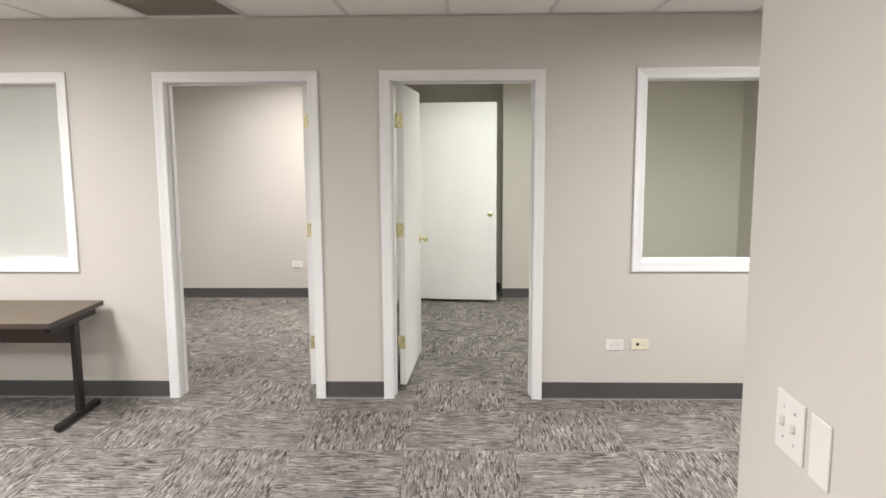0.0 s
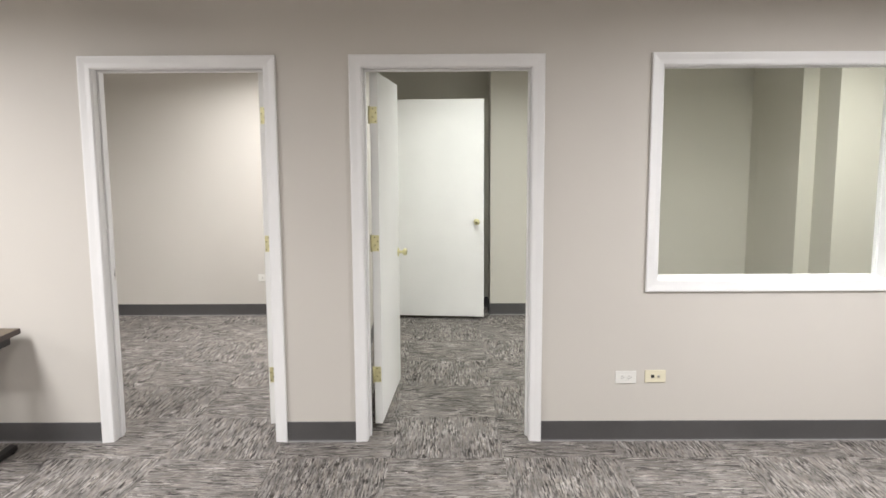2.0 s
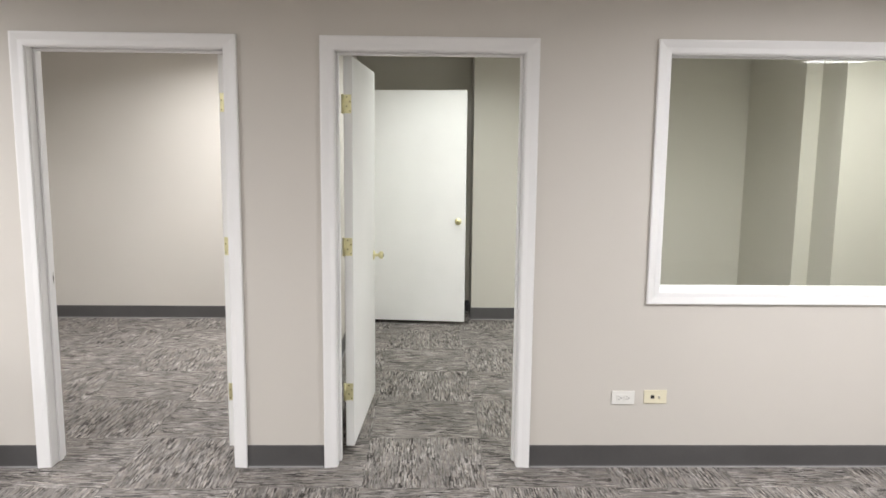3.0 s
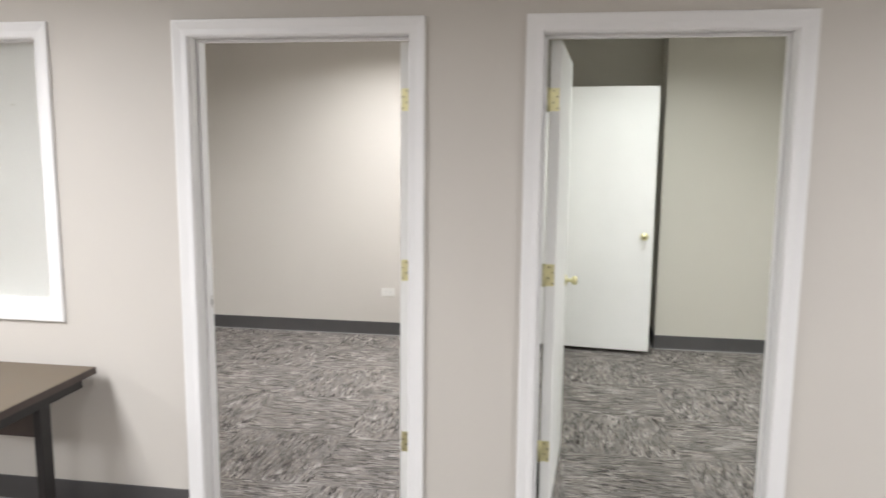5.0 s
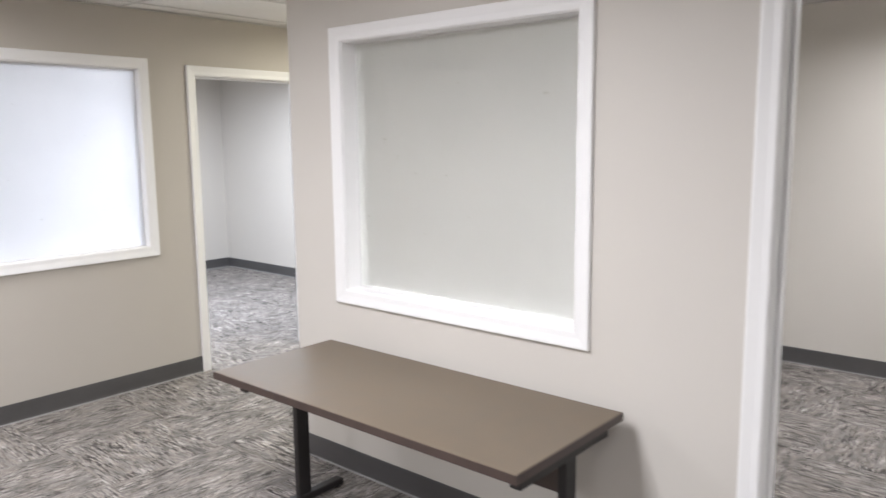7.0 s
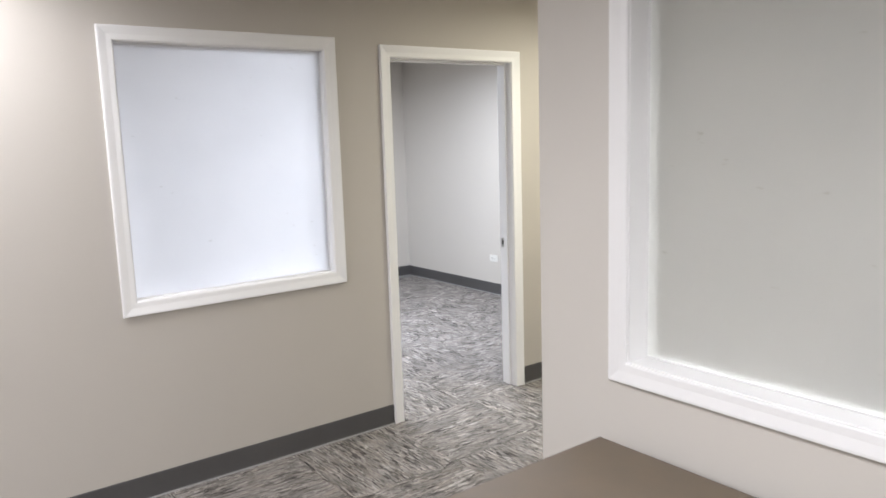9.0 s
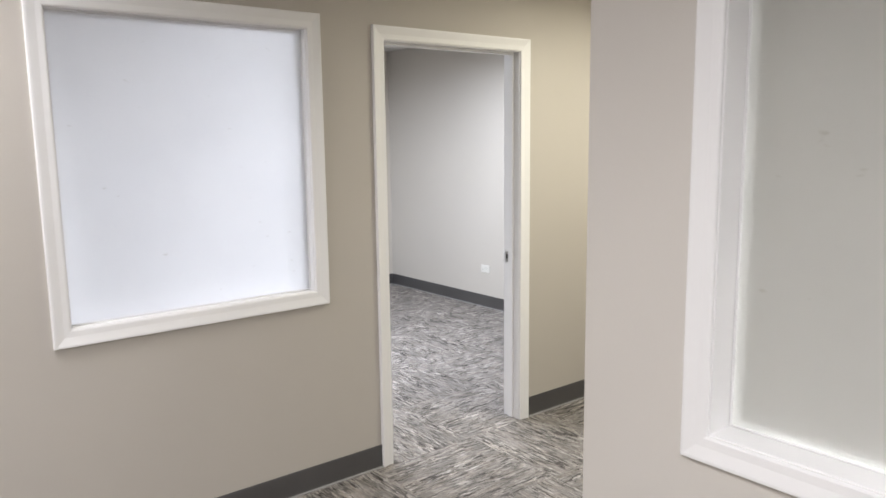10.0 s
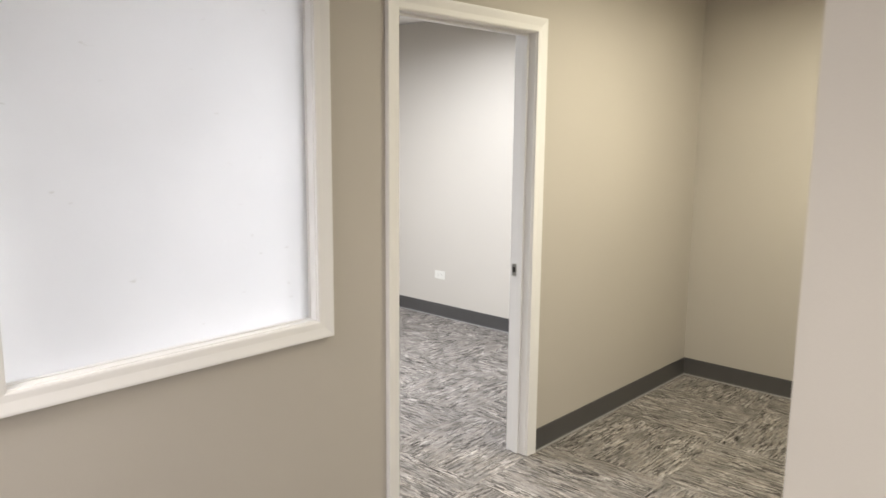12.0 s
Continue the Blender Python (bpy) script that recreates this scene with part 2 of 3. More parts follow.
def mesh_of(name, bm, mat):
    me = bpy.data.meshes.new(name)
    bm.to_mesh(me)
    bm.free()
    me.materials.append(mat)
    return me


def part(name, bm, mat, parent=None, label="", at=None):
    ob = new(name, mesh_of(name, bm, mat))
    if parent:
        ob.parent = parent
    if at is not None:
        ob.matrix_basis = at
    return tagged(ob, label)


def thing(name, label, category, at=None, group="", kind=""):
    ob = new(name)
    if at is not None:
        ob.matrix_basis = at
    return tagged(ob, label, category, group, kind)


# ---- structure ----
WALL_A, WALL_B, THICK, THIN = 5.03, -5.575, 0.14, 0.118
CORNER = -3.953                                   # free end of wall A
PART_X, PART_Y = 0.820, 1.918                     # face and free end of the partition
DOOR_H, CASE = 2.035, 0.065


def wall(name, along, face, away, a0, a1, openings=(), label="", top=CEIL + 0.075, thick=THICK, paint=None):
    """A wall along 'x' or 'y' whose visible face lies at face and which is thick towards away (+1, -1). openings: (from, to, sill, head)."""
    bm = bmesh.new()
    lo, hi = sorted((face, face + away * thick))
    us = sorted({a0, a1, *[v for o in openings for v in o[:2]]})
    zs = sorted({-0.01, top, *[v for o in openings for v in o[2:]]})
    solid = {(i, k) for i in range(len(us) - 1) for k in range(len(zs) - 1)
             if not any(p <= us[i] < q and z0 <= zs[k] < z1 for p, q, z0, z1 in openings)}
    made = {}

    def vert(i, k, side):
        if (i, k, side) not in made:
            u, z, d = us[i], zs[k], (lo, hi)[side]
            made[i, k, side] = bm.verts.new((u, d, z) if along == "x" else (d, u, z))
        return made[i, k, side]
    for i, k in solid:
        for side in (0, 1):
            bm.faces.new([vert(i, k, side), vert(i + 1, k, side), vert(i + 1, k + 1, side), vert(i, k + 1, side)])
        for (di, dk), (p, q) in {(-1, 0): ((0, 0), (0, 1)), (1, 0): ((1, 0), (1, 1)), (0, -1): ((0, 0), (1, 0)), (0, 1): ((0, 1), (1, 1))}.items():
            if (i + di, k + dk) not in solid:
                bm.faces.new([vert(i + p[0], k + p[1], 0), vert(i + q[0], k + q[1], 0), vert(i + q[0], k + q[1], 1), vert(i + p[0], k + p[1], 1)])
    bmesh.ops.recalc_face_normals(bm, faces=bm.faces[:])
    ob = part(name, bm, paint or WALL)
    return tagged(ob, label or "greige painted plasterboard wall", "wall", kind="structure")


# rough openings: frame liners fill the last 18 mm
LIN = 0.018


def hole(a, b, z0, z1, sill=True):
    return a - LIN, b + LIN, (z0 - LIN if sill else -0.01), z1 + LIN


D1, D2, D3 = (-1.667, -0.769), (-0.252, 0.639), (5.513, 6.383)
WZ, WZ3 = (0.910, 2.038), (0.931, 2.058)             # sill and head
W1, W2, W3 = (-3.573, -2.350), (1.330, 2.556), (4.113, 5.110)
wall("wall_office_front", "x", WALL_A, 1, CORNER, 4.6, [hole(*W1, *WZ), hole(*D1, 0, DOOR_H, False), hole(*D2, 0, DOOR_H, False), hole(*W2, *WZ)])
wall("wall_left", "y", WALL_B, -1, -1.62, 8.15, [hole(*W3, *WZ3), hole(*D3, 0, DOOR_H, False)], thick=THIN, label="warm beige painted plasterboard wall", paint=BEIGE)
wall("wall_passage_end", "x", 8.15, 1, WALL_B - THIN, CORNER + THICK, label="warm beige painted plasterboard wall", paint=BEIGE)
wall("wall_passage_side", "y", CORNER, 1, WALL_A + THICK, 8.15, label="warm beige painted plasterboard wall", paint=BEIGE)
wall("wall_office_one_back", "x", 8.22, 1, CORNER + THICK, -0.55)
wall("wall_between_offices", "y", -0.55, 1, WALL_A + THICK, 8.52, thick=0.1)
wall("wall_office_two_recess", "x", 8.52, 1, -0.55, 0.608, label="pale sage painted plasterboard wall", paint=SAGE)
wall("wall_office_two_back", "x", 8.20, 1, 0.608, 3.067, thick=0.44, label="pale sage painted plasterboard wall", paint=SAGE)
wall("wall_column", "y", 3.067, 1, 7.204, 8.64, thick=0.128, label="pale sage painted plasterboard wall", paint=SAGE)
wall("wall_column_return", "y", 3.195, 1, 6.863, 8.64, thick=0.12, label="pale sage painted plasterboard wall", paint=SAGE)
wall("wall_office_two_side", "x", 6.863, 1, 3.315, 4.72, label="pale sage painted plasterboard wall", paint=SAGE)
wall("wall_right", "y", 4.6, 1, -1.5, 6.863)
wall("wall_rear", "x", -1.5, -1, WALL_B, 4.72)
wall("wall_partition", "y", PART_X, 1, -1.5, PART_Y)
wall("wall_office_three_back", "x", 8.13, 1, -9.4, WALL_B - THIN)
wall("wall_office_three_side", "y", -9.28, -1, 1.5, 8.13)
wall("wall_office_three_front", "x", 1.5, -1, -9.4, WALL_B - THIN)

slab = part("floor", boxes((-9.5, -1.7, -0.2, 4.8, 8.75, -0.009)), SLAB)
tagged(slab, "concrete floor under grey streaked carpet tiles", "floor", kind="structure")

# cove base along the walls: profile out from the wall and up
BASE_H = 0.113
COVE = [(0, 0.001), (0.0085, 0.001), (0.0085, 0.004), (0.0062, 0.009), (0.005, 0.020), (0.0045, 0.034), (0.0045, BASE_H - 0.004), (0.003, BASE_H), (0, BASE_H)]
# thin pale grey strip where the base meets the carpet
BEAD = [(0.0088, 0.0005), (0.0165, 0.0005), (0.0160, 0.0030), (0.0135, 0.0052), (0.0088, 0.0060)]


def cove(x0, y0, x1, y1):
    """Vinyl base from one point to another along a wall; the room lies on its left."""
    length, turn = math.hypot(x1 - x0, y1 - y0), math.degrees(math.atan2(y1 - y0, x1 - x0))
    ob = part("baseboard", prism(COVE, length), VINYL, at=pose(x0, y0, 0, 0, 0, turn))
    tagged(ob, "dark grey vinyl cove base along the wall foot", "baseboard", kind="structure")
    part("sealant_bead", prism(BEAD, length), FOOT_GREY, ob, "thin pale grey bead along the foot of the base")


for row in [
    (D1[0] - CASE, WALL_A, CORNER, WALL_A), (D2[0] - CASE, WALL_A, D1[1] + CASE, WALL_A), (4.6, WALL_A, D2[1] + CASE, WALL_A),
    (CORNER, WALL_A, CORNER, 8.15), (CORNER, 8.15, WALL_B, 8.15),
    (WALL_B, 8.15, WALL_B, D3[1] + CASE), (WALL_B, D3[0] - CASE, WALL_B, -1.5),
    (-0.55, 8.22, CORNER + THICK, 8.22), (CORNER + THICK, 8.22, CORNER + THICK, 5.15), (-0.55, 5.15, -0.55, 8.22),
    (0.608, 8.52, -0.45, 8.52), (3.067, 8.20, 0.608, 8.20), (0.608, 8.20, 0.608, 8.52), (-0.45, 8.52, -0.45, 5.15), (3.067, 7.204, 3.067, 8.2),
    (WALL_B - THIN, 8.13, -9.28, 8.13), (-9.28, 8.13, -9.28, 1.5), (PART_X, -1.5, PART_X, PART_Y), (PART_X + THICK, PART_Y, PART_X + THICK, -1.5), (PART_X, PART_Y, PART_X + THICK, PART_Y),
]:
    cove(*row)

# ---- door and window frames ----
# casing profile: (distance out from the opening, height off the wall)
CASING = [(0.004, 0), (0.004, 0.009), (0.010, 0.0115), (0.030, 0.0125), (0.044, 0.0155), (0.058, 0.0185), (CASE, 0.0185), (CASE + 0.002, 0.0165), (CASE + 0.002, 0)]


def frame_on(along, face, side, at):
    """World matrix of a frame: local x along the wall, local y up, local z out of the wall into the main room."""
    if along == "x":
        return Matrix(((1, 0, 0, at), (0, 0, -1, face), (0, 1, 0, 0), (0, 0, 0, 1)))
    return Matrix(((0, 0, 1, face), (1, 0, 0, at), (0, 1, 0, 0), (0, 0, 0, 1)))


def casing_bar(parent, length, m):
    """One mitred bar with both ends cut at 45 degrees; local x along it, y away from the opening."""
    part("casing", prism(CASING, length, -1, 1), TRIM, parent, at=m)


def leg_bar(parent, length, m, cut0, cut1):
    """An upright bar, square at the floor and mitred at the top."""
    part("casing", prism(CASING, length, cut0, cut1), TRIM, parent, at=m)


def liner(parent, w, z0, z1, sill, depth=THICK):
    """Boards that line the opening, and a stop or bead round them. Local frame axes."""
    rows = [(-LIN, z0, -depth, 0, z1 + LIN, 0), (w, z0, -depth, w + LIN, z1 + LIN, 0), (0, z1, -depth, w, z1 + LIN, 0)]
    if sill:
        rows = [(a, b - LIN * (k < 2), c, d, e, f) for k, (a, b, c, d, e, f) in enumerate(rows)] + [(0, z0 - LIN, -depth, w, z0, 0)]
    for r in rows:
        part("jamb", boxes(r, bevel=0.0015, segments=1), TRIM, parent)


def door_frame(name, along, face, a, b, label, depth=THICK):
    fr = thing(name, label, "door frame", frame_on(along, face, 1, a), kind="structure")
    w = b - a
    liner(fr, w, 0, DOOR_H, False, depth)
    casing_bar(fr, w, Matrix.Translation((0, DOOR_H, 0)))
    up = Matrix.Rotation(radians(90), 4, "Z")
    leg_bar(fr, DOOR_H, up, 0, 1)
    leg_bar(fr, DOOR_H, Matrix.Translation((w, DOOR_H, 0)) @ Matrix.Rotation(radians(-90), 4, "Z"), -1, 0)
    # stops, in front of the leaf
    s, d0, d1 = 0.012, 0.045 - depth, 0.080 - depth
    for r in [(0.0005, 0.002, d0, s, DOOR_H - 0.0005, d1), (w - s, 0.002, d0, w - 0.0005, DOOR_H - 0.0005, d1), (s, DOOR_H - s, d0, w - s, DOOR_H - 0.0005, d1)]:
        part("stop", boxes(r, bevel=0.002, segments=1), TRIM, fr)
    return fr, w


def jamb_hinge(fr, x, side, z):
    """Brass hinge leaf let into a jamb, with its screws."""
    h = part("hinge", boxes((min(x, x + side * 0.003), z - 0.045, -0.138, max(x, x + side * 0.003), z + 0.045, -0.102)), BRASS, fr, "worn brass hinge")
    for k in range(3):
        part("screw", lathe([(0.004, 0), (0.003, 0.0012)], 8), STEEL, h, at=Matrix.Translation((x + side * 0.003, z - 0.03 + 0.03 * k, -0.116 - 0.008 * (k % 2))) @ Matrix.Rotation(radians(90 * side), 4, "Y"))


def strike(fr, x, side, z, depth=THICK):
    d = THICK - depth
    p = part("strike_plate", boxes((min(x, x + side * 0.002), z - 0.03, d - 0.128, max(x, x + side * 0.002), z + 0.03, d - 0.100), bevel=0.0006, segments=1), STEEL, fr, "steel strike plate")
    part("latch_hole", boxes((min(x + side * 0.0021, x + side * 0.0026), z - 0.013, d - 0.121, max(x + side * 0.0021, x + side * 0.0026), z + 0.013, d - 0.107)), SLOT, p)


fr, w = door_frame("door_1", "x", WALL_A, *D1, "white painted door frame with three brass hinges")
for z in (0.33, 1.09, 1.80):
    jamb_hinge(fr, w, -1, z)
strike(fr, 0, 1, 0.93)
fr, w = door_frame("door_2", "x", WALL_A, *D2, "white painted door frame of an open door")
strike(fr, w, -1, 0.93)
fr, w = door_frame("door_3", "y", WALL_B, *D3, "white painted door frame with a steel strike plate", THIN)
strike(fr, w, -1, 0.93, THIN)


def window_frame(name, along, face, a, b, sill, head, pane, pane_name, label, depth=THICK, set_back=0.0865):
    fr = thing(name, label, "window", frame_on(along, face, 1, a), kind="structure")
    w, z0, z1 = b - a, sill, head
    liner(fr, w, z0, z1, True, depth)
    h = z1 - z0
    casing_bar(fr, w, Matrix.Translation((0, z1, 0)))
    casing_bar(fr, w, Matrix.Translation((w, z0, 0)) @ Matrix.Rotation(radians(180), 4, "Z"))
    casing_bar(fr, h, Matrix.Translation((0, z0, 0)) @ Matrix.Rotation(radians(90), 4, "Z"))
    casing_bar(fr, h, Matrix.Translation((w, z1, 0)) @ Matrix.Rotation(radians(-90), 4, "Z"))
    g, e = 0.006, 0.0005
    q = 0.0865 - set_back
    for d0, d1 in ((q - 0.0865, q - 0.080), (q - 0.110, q - 0.093)):
        for r in [(e, z0 + e, d0, g, z1 - e, d1), (w - g, z0 + e, d0, w - e, z1 - e, d1), (g, z0 + e, d0, w - g, z0 + g, d1), (g, z1 - g, d0, w - g, z1 - e, d1)]:
            part("glazing_bead", boxes(r, bevel=0.002, segments=1), TRIM, fr)
    gl = part("pane", boxes((0.003, z0 + 0.003, q - 0.0925, w - 0.003, z1 - 0.003, q - 0.087)), pane, fr, pane_name)
    gl.visible_shadow = pane is DENSE
    return fr


window_frame("window_1", "x", WALL_A, *W1, *WZ, FROST, "frosted glass pane", "white framed interior window with frosted glass above a table")
window_frame("window_2", "x", WALL_A, *W2, *WZ, CLEAR, "clear glass pane", "white framed interior window with clear glass")
window_frame("window_3", "y", WALL_B, *W3, *WZ3, DENSE, "frosted glass pane", "white framed interior window with bright frosted glass", THIN, 0.036)

# ---- ceiling ----


def ceiling():
    bm = bmesh.new()
    taken = {(i, j) for i, j, *_ in TROFFERS}
    i0, i1, j0, j1 = -16, 8, -6, 3
    for i in range(i0, i1):
        for j in range(j0, j1):
            if (i, j) in taken:
                continue
            x, y = cell(i, j)
            dz = random.uniform(0, 0.0015)
            box(bm, x + 0.006, y + 0.006, level(i, j) + 0.004 + dz, x + TW - 0.006, y + TL - 0.006, level(i, j) + 0.02)
    z = level(-6, 0)
    box(bm, -3.81, 5.12, z + 0.004, -0.55, 5.138, z + 0.02)
    box(bm, -3.81, 5.15, z + 0.004, -3.492, 8.25, z + 0.02)
    return tagged(part("ceiling", bm, BOARD), "white mineral fibre ceiling tiles in a metal grid", "ceiling", kind="structure"), (i0, i1, j0, j1)


board, (i0, i1, j0, j1) = ceiling()
bars = bmesh.new()
for i in range(i0, i1):
    for j in range(j0, j1):
        (x, y), z = cell(i, j), level(i, j)
        box(bars, x - 0.012, y - 0.012, z, x + 0.012, y + TL - 0.012, z + 0.003)
        box(bars, x + 0.012, y - 0.012, z, x + TW - 0.012, y + 0.012, z + 0.003)
tagged(part("ceiling_grid", bars, GRID), "off-white metal ceiling grid", "ceiling grid", kind="structure")
# unseen lid, added to keep world light from leaking in above the tiles
lid = part("ceiling_deck", boxes((-9.7, -2.4, CEIL + 0.16, 5.1, 8.8, CEIL + 0.2)), SLAB)
tagged(lid, "added lid above the tiled ceiling, out of view", "ceiling", kind="structure")


def ceiling_trim(x0, y0, x1, y1, lift=0.0):
    """Wall angle under the ceiling's edge; the room lies on its left."""
    length, turn = math.hypot(x1 - x0, y1 - y0), math.degrees(math.atan2(y1 - y0, x1 - x0))
    ob = part("trim", prism([(0.0005, -0.003), (0.022, -0.003), (0.022, -0.0005), (0.0005, -0.0005)], length), GRID, at=pose(x0, y0, CEIL + lift, 0, 0, turn))
    tagged(ob, "metal angle along the ceiling's edge", "trim", kind="structure")


for row in [(4.6, WALL_A, CORNER, WALL_A), (WALL_B, 8.15, WALL_B, -1.5), (CORNER, WALL_A, CORNER, 8.15), (CORNER, 8.15, WALL_B, 8.15), (-9.28, 8.13, -9.28, 1.5, 0.042), (WALL_B - THIN, 8.13, -9.28, 8.13, 0.042), (-0.55, 8.22, CORNER + THICK, 8.22, 0.042)]:
    ceiling_trim(*row)


def troffer(i, j):
    """Recessed light: pan, flanged frame and a small-cell louvre of crossed blades."""
    x, y = cell(i, j)
    t = thing("ceiling_light", "recessed ceiling light with a taupe small-cell louvre", "ceiling light", pose(x, y, level(i, j)), group="recessed ceiling lights")
    e, f = 0.012, 0.022
    part("housing", boxes((e, e, 0.085, TW - e, TL - e, 0.095), (e, e, 0.004, e + 0.008, TL - e, 0.085), (TW - e - 0.008, e, 0.004, TW - e, TL - e, 0.085), (e + 0.008, e, 0.004, TW - e - 0.008, e + 0.008, 0.085), (e + 0.008, TL - e - 0.008, 0.004, TW - e - 0.008, TL - e, 0.085)), TRIM, t)
    part("frame", boxes((0.013, 0.013, -0.002, f, TL - 0.013, 0.003), (TW - f, 0.013, -0.002, TW - 0.013, TL - 0.013, 0.003), (f, 0.013, -0.002, TW - f, 0.1, 0.003), (f, TL - 0.1, -0.002, TW - f, TL - 0.013, 0.003)), TRIM, t)
    nx, ny = 26, 46
    lou = part("louvre", boxes(*[(f + (TW - 2 * f) * k / nx - 0.001, 0.1, 0.004, f + (TW - 2 * f) * k / nx + 0.001, TL - 0.1, 0.026) for k in range(nx + 1)]), LOUVRE, t, "taupe small-cell louvre")
    part("cross_louvre", boxes(*[(f, 0.1 + (TL - 0.2) * k / ny - 0.001, 0.005, TW - f, 0.1 + (TL - 0.2) * k / ny + 0.001, 0.025) for k in range(ny + 1)]), LOUVRE, lou)
    part("reflector", boxes((f, 0.1, 0.062, TW - f, TL - 0.1, 0.066)), LOUVRE, t)


for i, j, *_ in TROFFERS:
    troffer(i, j)

# ---- doors ----


def knob(leaf, x, z, y, side):
    """Brass door knob on a round rose; side: the way it points along local y."""
    turn = Matrix.Translation((x, y, z)) @ Matrix.Rotation(radians(-90 * side), 4, "X")
    k = part("knob", lathe([(0.029, 0), (0.029, 0.003), (0.024, 0.007), (0.010, 0.010), (0.0085, 0.028), (0.014, 0.033), (0.0215, 0.040), (0.0235, 0.049), (0.021, 0.057), (0.0125, 0.060)], 24), BRASS, leaf, "polished brass knob", at=turn)
    part("lock_button", lathe([(0.0105, 0.060), (0.0095, 0.0625), (0.004, 0.0627)], 14), SCREW, k)


def door_leaf(label, at, width, height=2.018, hinges=(), side=1, z0=0.012, both=True):
    """A flush leaf: local x from the hinge edge, local y through its thickness."""
    t = thing("door", label, "door", at)
    part("slab", boxes((0, -0.022, z0, width, 0.022, z0 + height), bevel=0.0025), DOOR, t)
    knob(t, width - 0.065, 0.93, -0.022, -1)
    if both:
        knob(t, width - 0.065, 0.93, 0.022, 1)
    part("latch", boxes((width - 0.0005, -0.011, 0.90, width + 0.0012, 0.011, 0.96)), BRASS, t)
    for z in hinges:
        h = part("hinge", boxes((-0.0025, min(-0.024 * side, 0.016 * side), z - 0.045, -0.0002, max(-0.024 * side, 0.016 * side), z + 0.045)), BRASS, t, "bright brass hinge")
        part("knuckle", lathe([(0.0065, -0.047), (0.0065, 0.047)], 10), BRASS, h, at=Matrix.Translation((-0.006, -0.026 * side, z)))
        for k in range(4):
            part("screw", lathe([(0.004, 0), (0.003, 0.0012)], 8), SCREW, h, at=Matrix.Translation((-0.0025, side * (0.010 - 0.016 * (k % 2)), z - 0.034 + 0.0227 * k)) @ Matrix.Rotation(radians(-90), 4, "Y"))
    return t


door_leaf("white flush door standing open into the office", pose(-0.208, 5.205, 0, 0, 0, 86.5), 0.86, height=1.995, hinges=(0.33, 1.09, 1.80), side=-1, z0=0.035)
door_leaf("white flush door folded open beside the partition", pose(-0.816, 5.205, 0, 0, 0, 90), 0.86, height=1.995, hinges=(0.33, 1.09, 1.80), side=1, z0=0.035)
door_leaf("white flush door open in front of the back wall", pose(-0.378, 8.10, 0, 0, 0, -6.0), 0.92, height=2.03, side=1, z0=0.03)

# ---- table ----


def table():
    x0, x1, y0, y1, h = -3.632, -2.112, 4.328, 4.965, 0.668
    t = thing("table", "brown laminate table on dark metal legs against the wall", "table", pose((x0 + x1) / 2, (y0 + y1) / 2, 0))
    a, b = (x1 - x0) / 2, (y1 - y0) / 2
    top = part("tabletop", boxes((-a + 0.003, -b + 0.003, h - 0.031, a - 0.003, b - 0.003, h), bevel=0.002), LAMINATE, t, "taupe brown laminate top")
    rim = boxes((-a, -b, h - 0.030, a, -b + 0.0025, h - 0.0012), (-a, b - 0.0025, h - 0.030, a, b, h - 0.0012), (-a, -b + 0.0025, h - 0.030, -a + 0.0025, b - 0.0025, h - 0.0012), (a - 0.0025, -b + 0.0025, h - 0.030, a, b - 0.0025, h - 0.0012))
    part("edge_band", rim, EDGE, top, "dark edge band")
    u = h - 0.031
    for s in (-1, 1):
        x = -0.64 if s < 0 else 0.715
        part("leg", boxes((x - 0.016, -0.005, 0.040, x + 0.016, 0.060, u - 0.042), bevel=0.004), IRON, t)
        part("foot", boxes((x - 0.022, -0.245, 0.010, x + 0.022, 0.245, 0.042), bevel=0.005), IRON, t)
        for yy in (-0.22, 0.22):
            part("glide", lathe([(0.016, 0.0), (0.018, 0.003), (0.012, 0.011)], 12), IRON, t, at=pose(x, yy, 0))
        part("arm", boxes((x - 0.020, -0.262, u - 0.045, x + 0.020, 0.262, u - 0.001), bevel=0.003), IRON, t)
    part("modesty_panel", boxes((-0.622, 0.020, 0.465, 0.697, 0.038, u - 0.001), bevel=0.002), EDGE, t, "dark panel between the legs")


table()

# ---- plates ----


def plate(name, label, m, w, h, mat):
    """A wall plate with softened edges. Local x along the wall, y up, z out."""
    t = thing(name, label, "wall plate", m)
    part("cover", boxes((-w / 2, -h / 2, 0.0003, w / 2, h / 2, 0.006), bevel=0.0022, segments=2), mat, t)
    return t


def outlet(label, m):
    t = plate("outlet", label, m, 0.115, 0.07, PLATE)
    for s in (-1, 1):
        f = part("socket", boxes((s * 0.0195 - 0.0145, -0.017, 0.0061, s * 0.0195 + 0.0145, 0.017, 0.0078), bevel=0.001, segments=1), PLATE, t)
        for dy in (-0.0064, 0.0064):
            part("slot", boxes((s * 0.0195 - 0.007, dy - 0.0012, 0.0079, s * 0.0195 + 0.001, dy + 0.0012, 0.0083)), SLOT, f)
        part("ground_hole", lathe([(0.0026, 0), (0.0026, 0.0005)], 10), SLOT, f, at=Matrix.Translation((s * 0.0195 + 0.008, 0, 0.0079)))
    part("screw", lathe([(0.003, 0), (0.002, 0.001)], 8), STEEL, t, at=Matrix.Translation((0, 0, 0.006)))
    return t


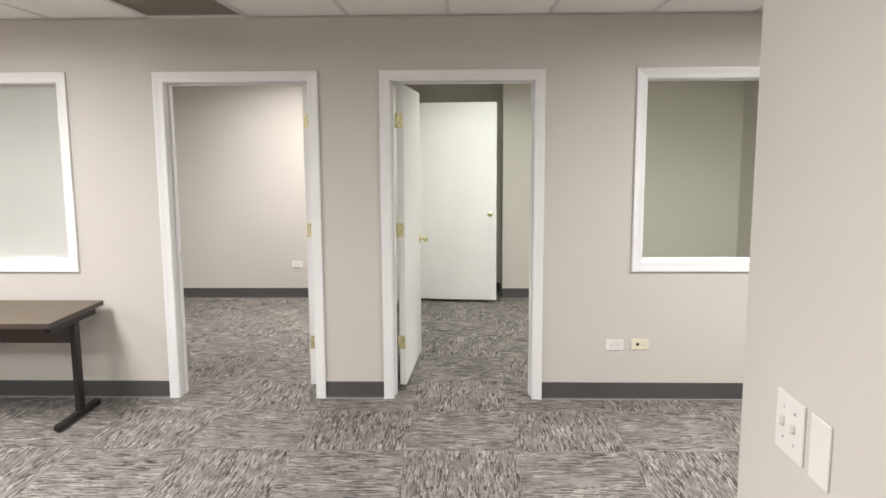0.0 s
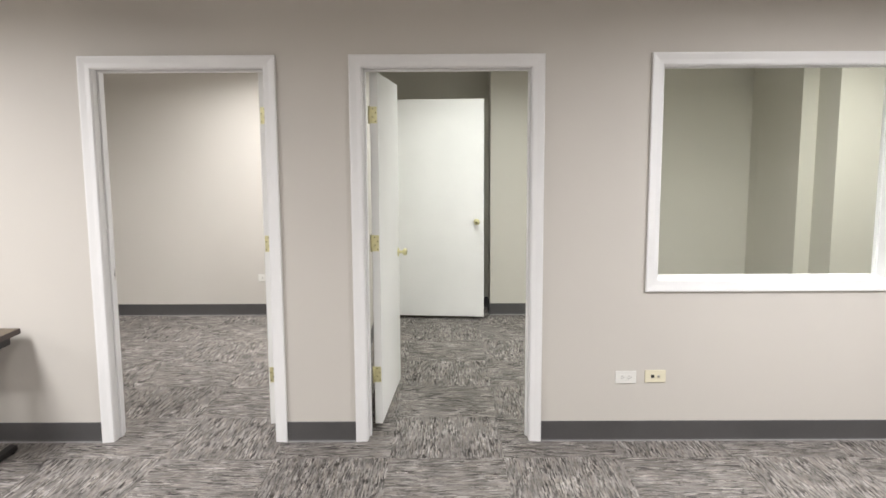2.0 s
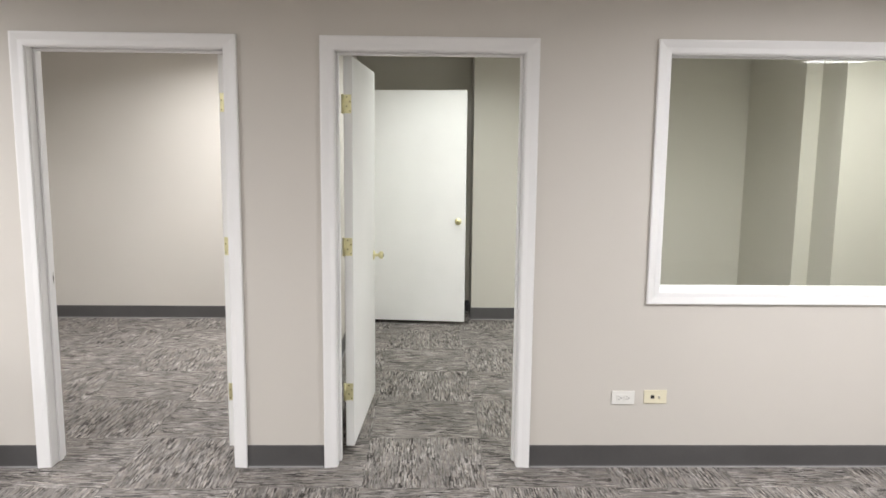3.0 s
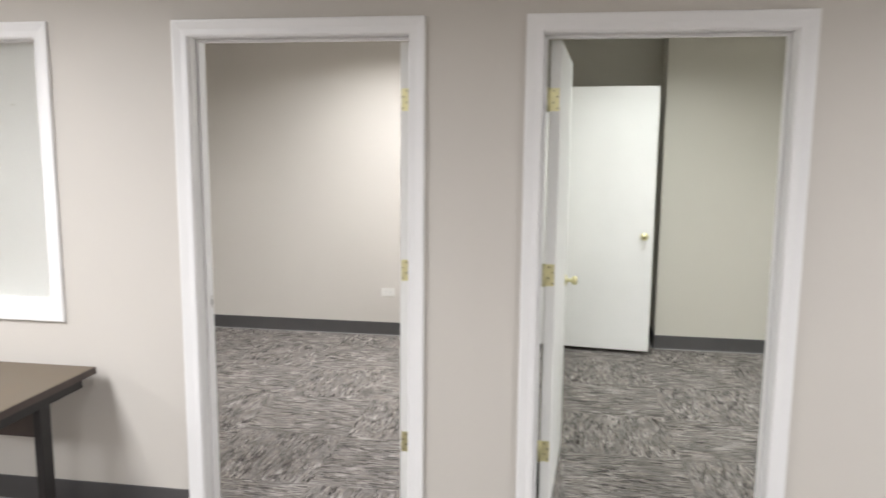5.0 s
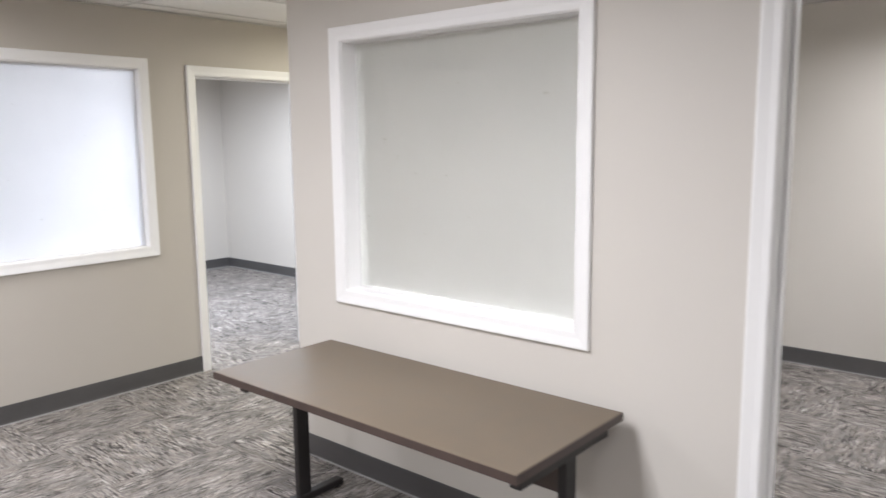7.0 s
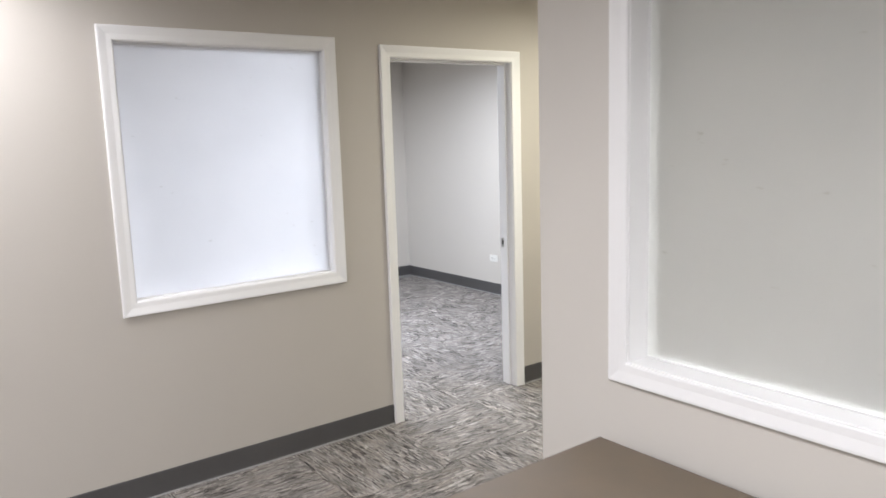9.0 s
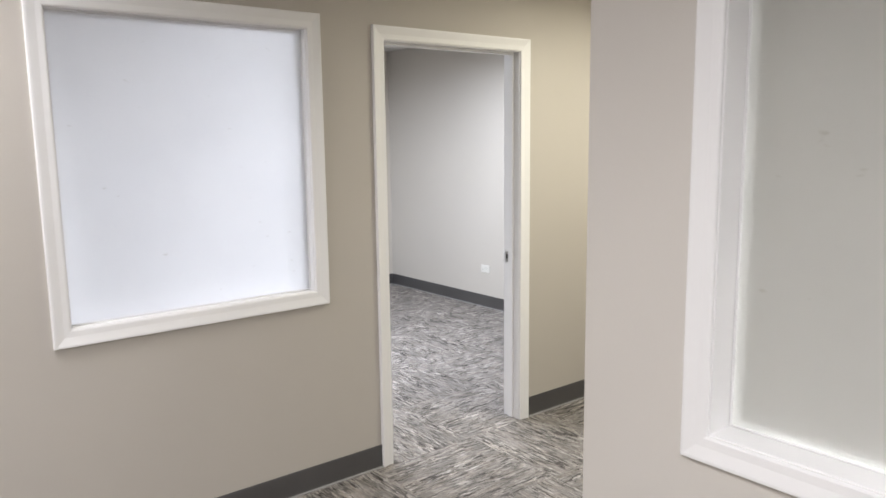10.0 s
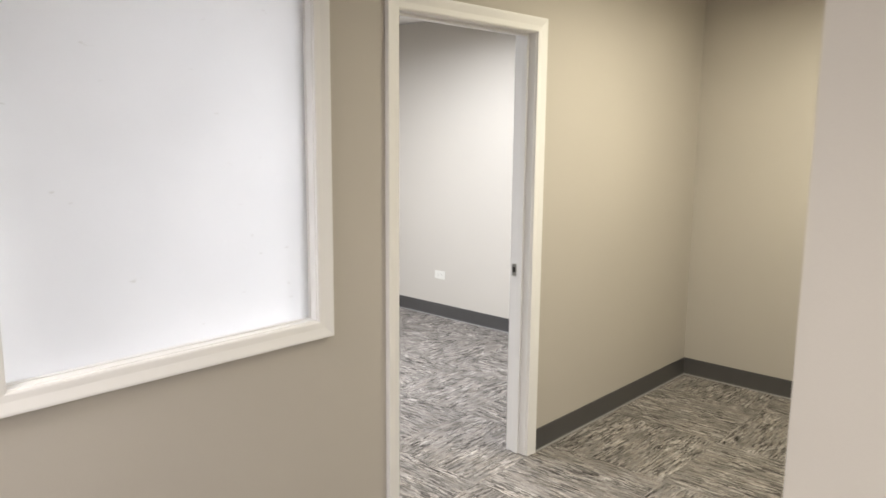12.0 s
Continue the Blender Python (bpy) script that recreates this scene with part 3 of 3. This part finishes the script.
outlet("white duplex outlet set sideways low on the wall", frame_on("x", WALL_A, 1, 1.171) @ Matrix.Translation((0, 0.363, 0)))
jack = plate("data_jack", "ivory data jack plate low on the wall", frame_on("x", WALL_A, 1, 1.333) @ Matrix.Translation((0, 0.368, 0)), 0.115, 0.07, IVORY)
part("port", boxes((-0.024, -0.009, 0.0062, -0.006, 0.009, 0.0068)), SLOT, jack, "black port")
part("port", lathe([(0.006, 0), (0.006, 0.004), (0.003, 0.005)], 12), STEEL, jack, "coaxial connector", at=Matrix.Translation((0.018, 0, 0.006)))
outlet("white outlet low on the office back wall", frame_on("x", 8.22, 1, -1.587) @ Matrix.Translation((0, 0.373, 0)))
outlet("white outlet low on the far office wall", frame_on("x", 8.13, 1, -7.775) @ Matrix.Translation((0, 0.365, 0)))


def side_plate(y, z):
    """On the partition's face, which looks towards -x."""
    return Matrix(((0, 0, -1, PART_X), (-1, 0, 0, y), (0, 1, 0, z), (0, 0, 0, 1)))


sw = plate("light_switch", "white double light switch plate on the partition", side_plate(1.669, 1.129), 0.116, 0.116, PLATE)
for s in (-1, 1):
    part("toggle", boxes((s * 0.023 - 0.005, -0.004, 0.0058, s * 0.023 + 0.005, 0.012, 0.017), bevel=0.002), PLATE, sw)
    for dz in (-0.03, 0.03):
        part("screw", lathe([(0.003, 0), (0.002, 0.001)], 8), STEEL, sw, at=Matrix.Translation((s * 0.023, dz, 0.006)))
blank = plate("blank_plate", "blank cream wall plate beside a light switch", side_plate(1.549, 1.129), 0.07, 0.116, PLATE)

# ---- carpet tiles ----
CX, CY, CS = -0.118, 4.190, 0.604


def tile_faces(x, y, turned, verts, faces, uvs):
    """A shallow tile with a chamfered rim at the corner (x, y)."""
    k, g, c = len(verts), 0.0001, 0.0006
    for inset, z in ((g, -0.008), (g, -0.0008), (c, 0.0)):
        for u, v in ((inset, inset), (CS - inset, inset), (CS - inset, CS - inset), (inset, CS - inset)):
            verts.append((x + u, y + v, z))
            uvs.append((v, u) if turned else (u, v))
    for r in (0, 4):
        for n in range(4):
            faces.append((k + r + n, k + r + (n + 1) % 4, k + r + 4 + (n + 1) % 4, k + r + 4 + n))
    faces.append((k + 8, k + 9, k + 10, k + 11))


def tile_mesh(name, spots):
    verts, faces, uvs = [], [], []
    for x, y, turned in spots:
        tile_faces(x, y, turned, verts, faces, uvs)
    me = bpy.data.meshes.new(name)
    me.from_pydata(verts, [], faces)
    layer = me.uv_layers.new(name="UVMap")
    for loop in me.loops:
        layer.data[loop.index].uv = uvs[loop.vertex_index]
    me.materials.append(CARPET)
    return me


upright, sideways, rest = tile_mesh("carpet_tile", [(0, 0, False)]), tile_mesh("carpet_tile", [(0, 0, True)]), []
for k in range(-16, 8):
    for j in range(-10, 8):
        x, y = CX + CS * k, CY + CS * j
        if x < -9.6 or x > 4.7 or y < -1.9 or y > 8.6:
            continue
        turned = (k + j) % 2 == 0
        if y > 1.6 and x > -9.4 and x < 3.4:
            tile = new("carpet_tile", sideways if turned else upright)
            tile.parent, tile.location = slab, (x, y, 0)
        else:
            rest.append((x, y, turned))
spare = new("carpet", tile_mesh("carpet", rest))
spare.parent = slab
tagged(spare, kind="stuff")
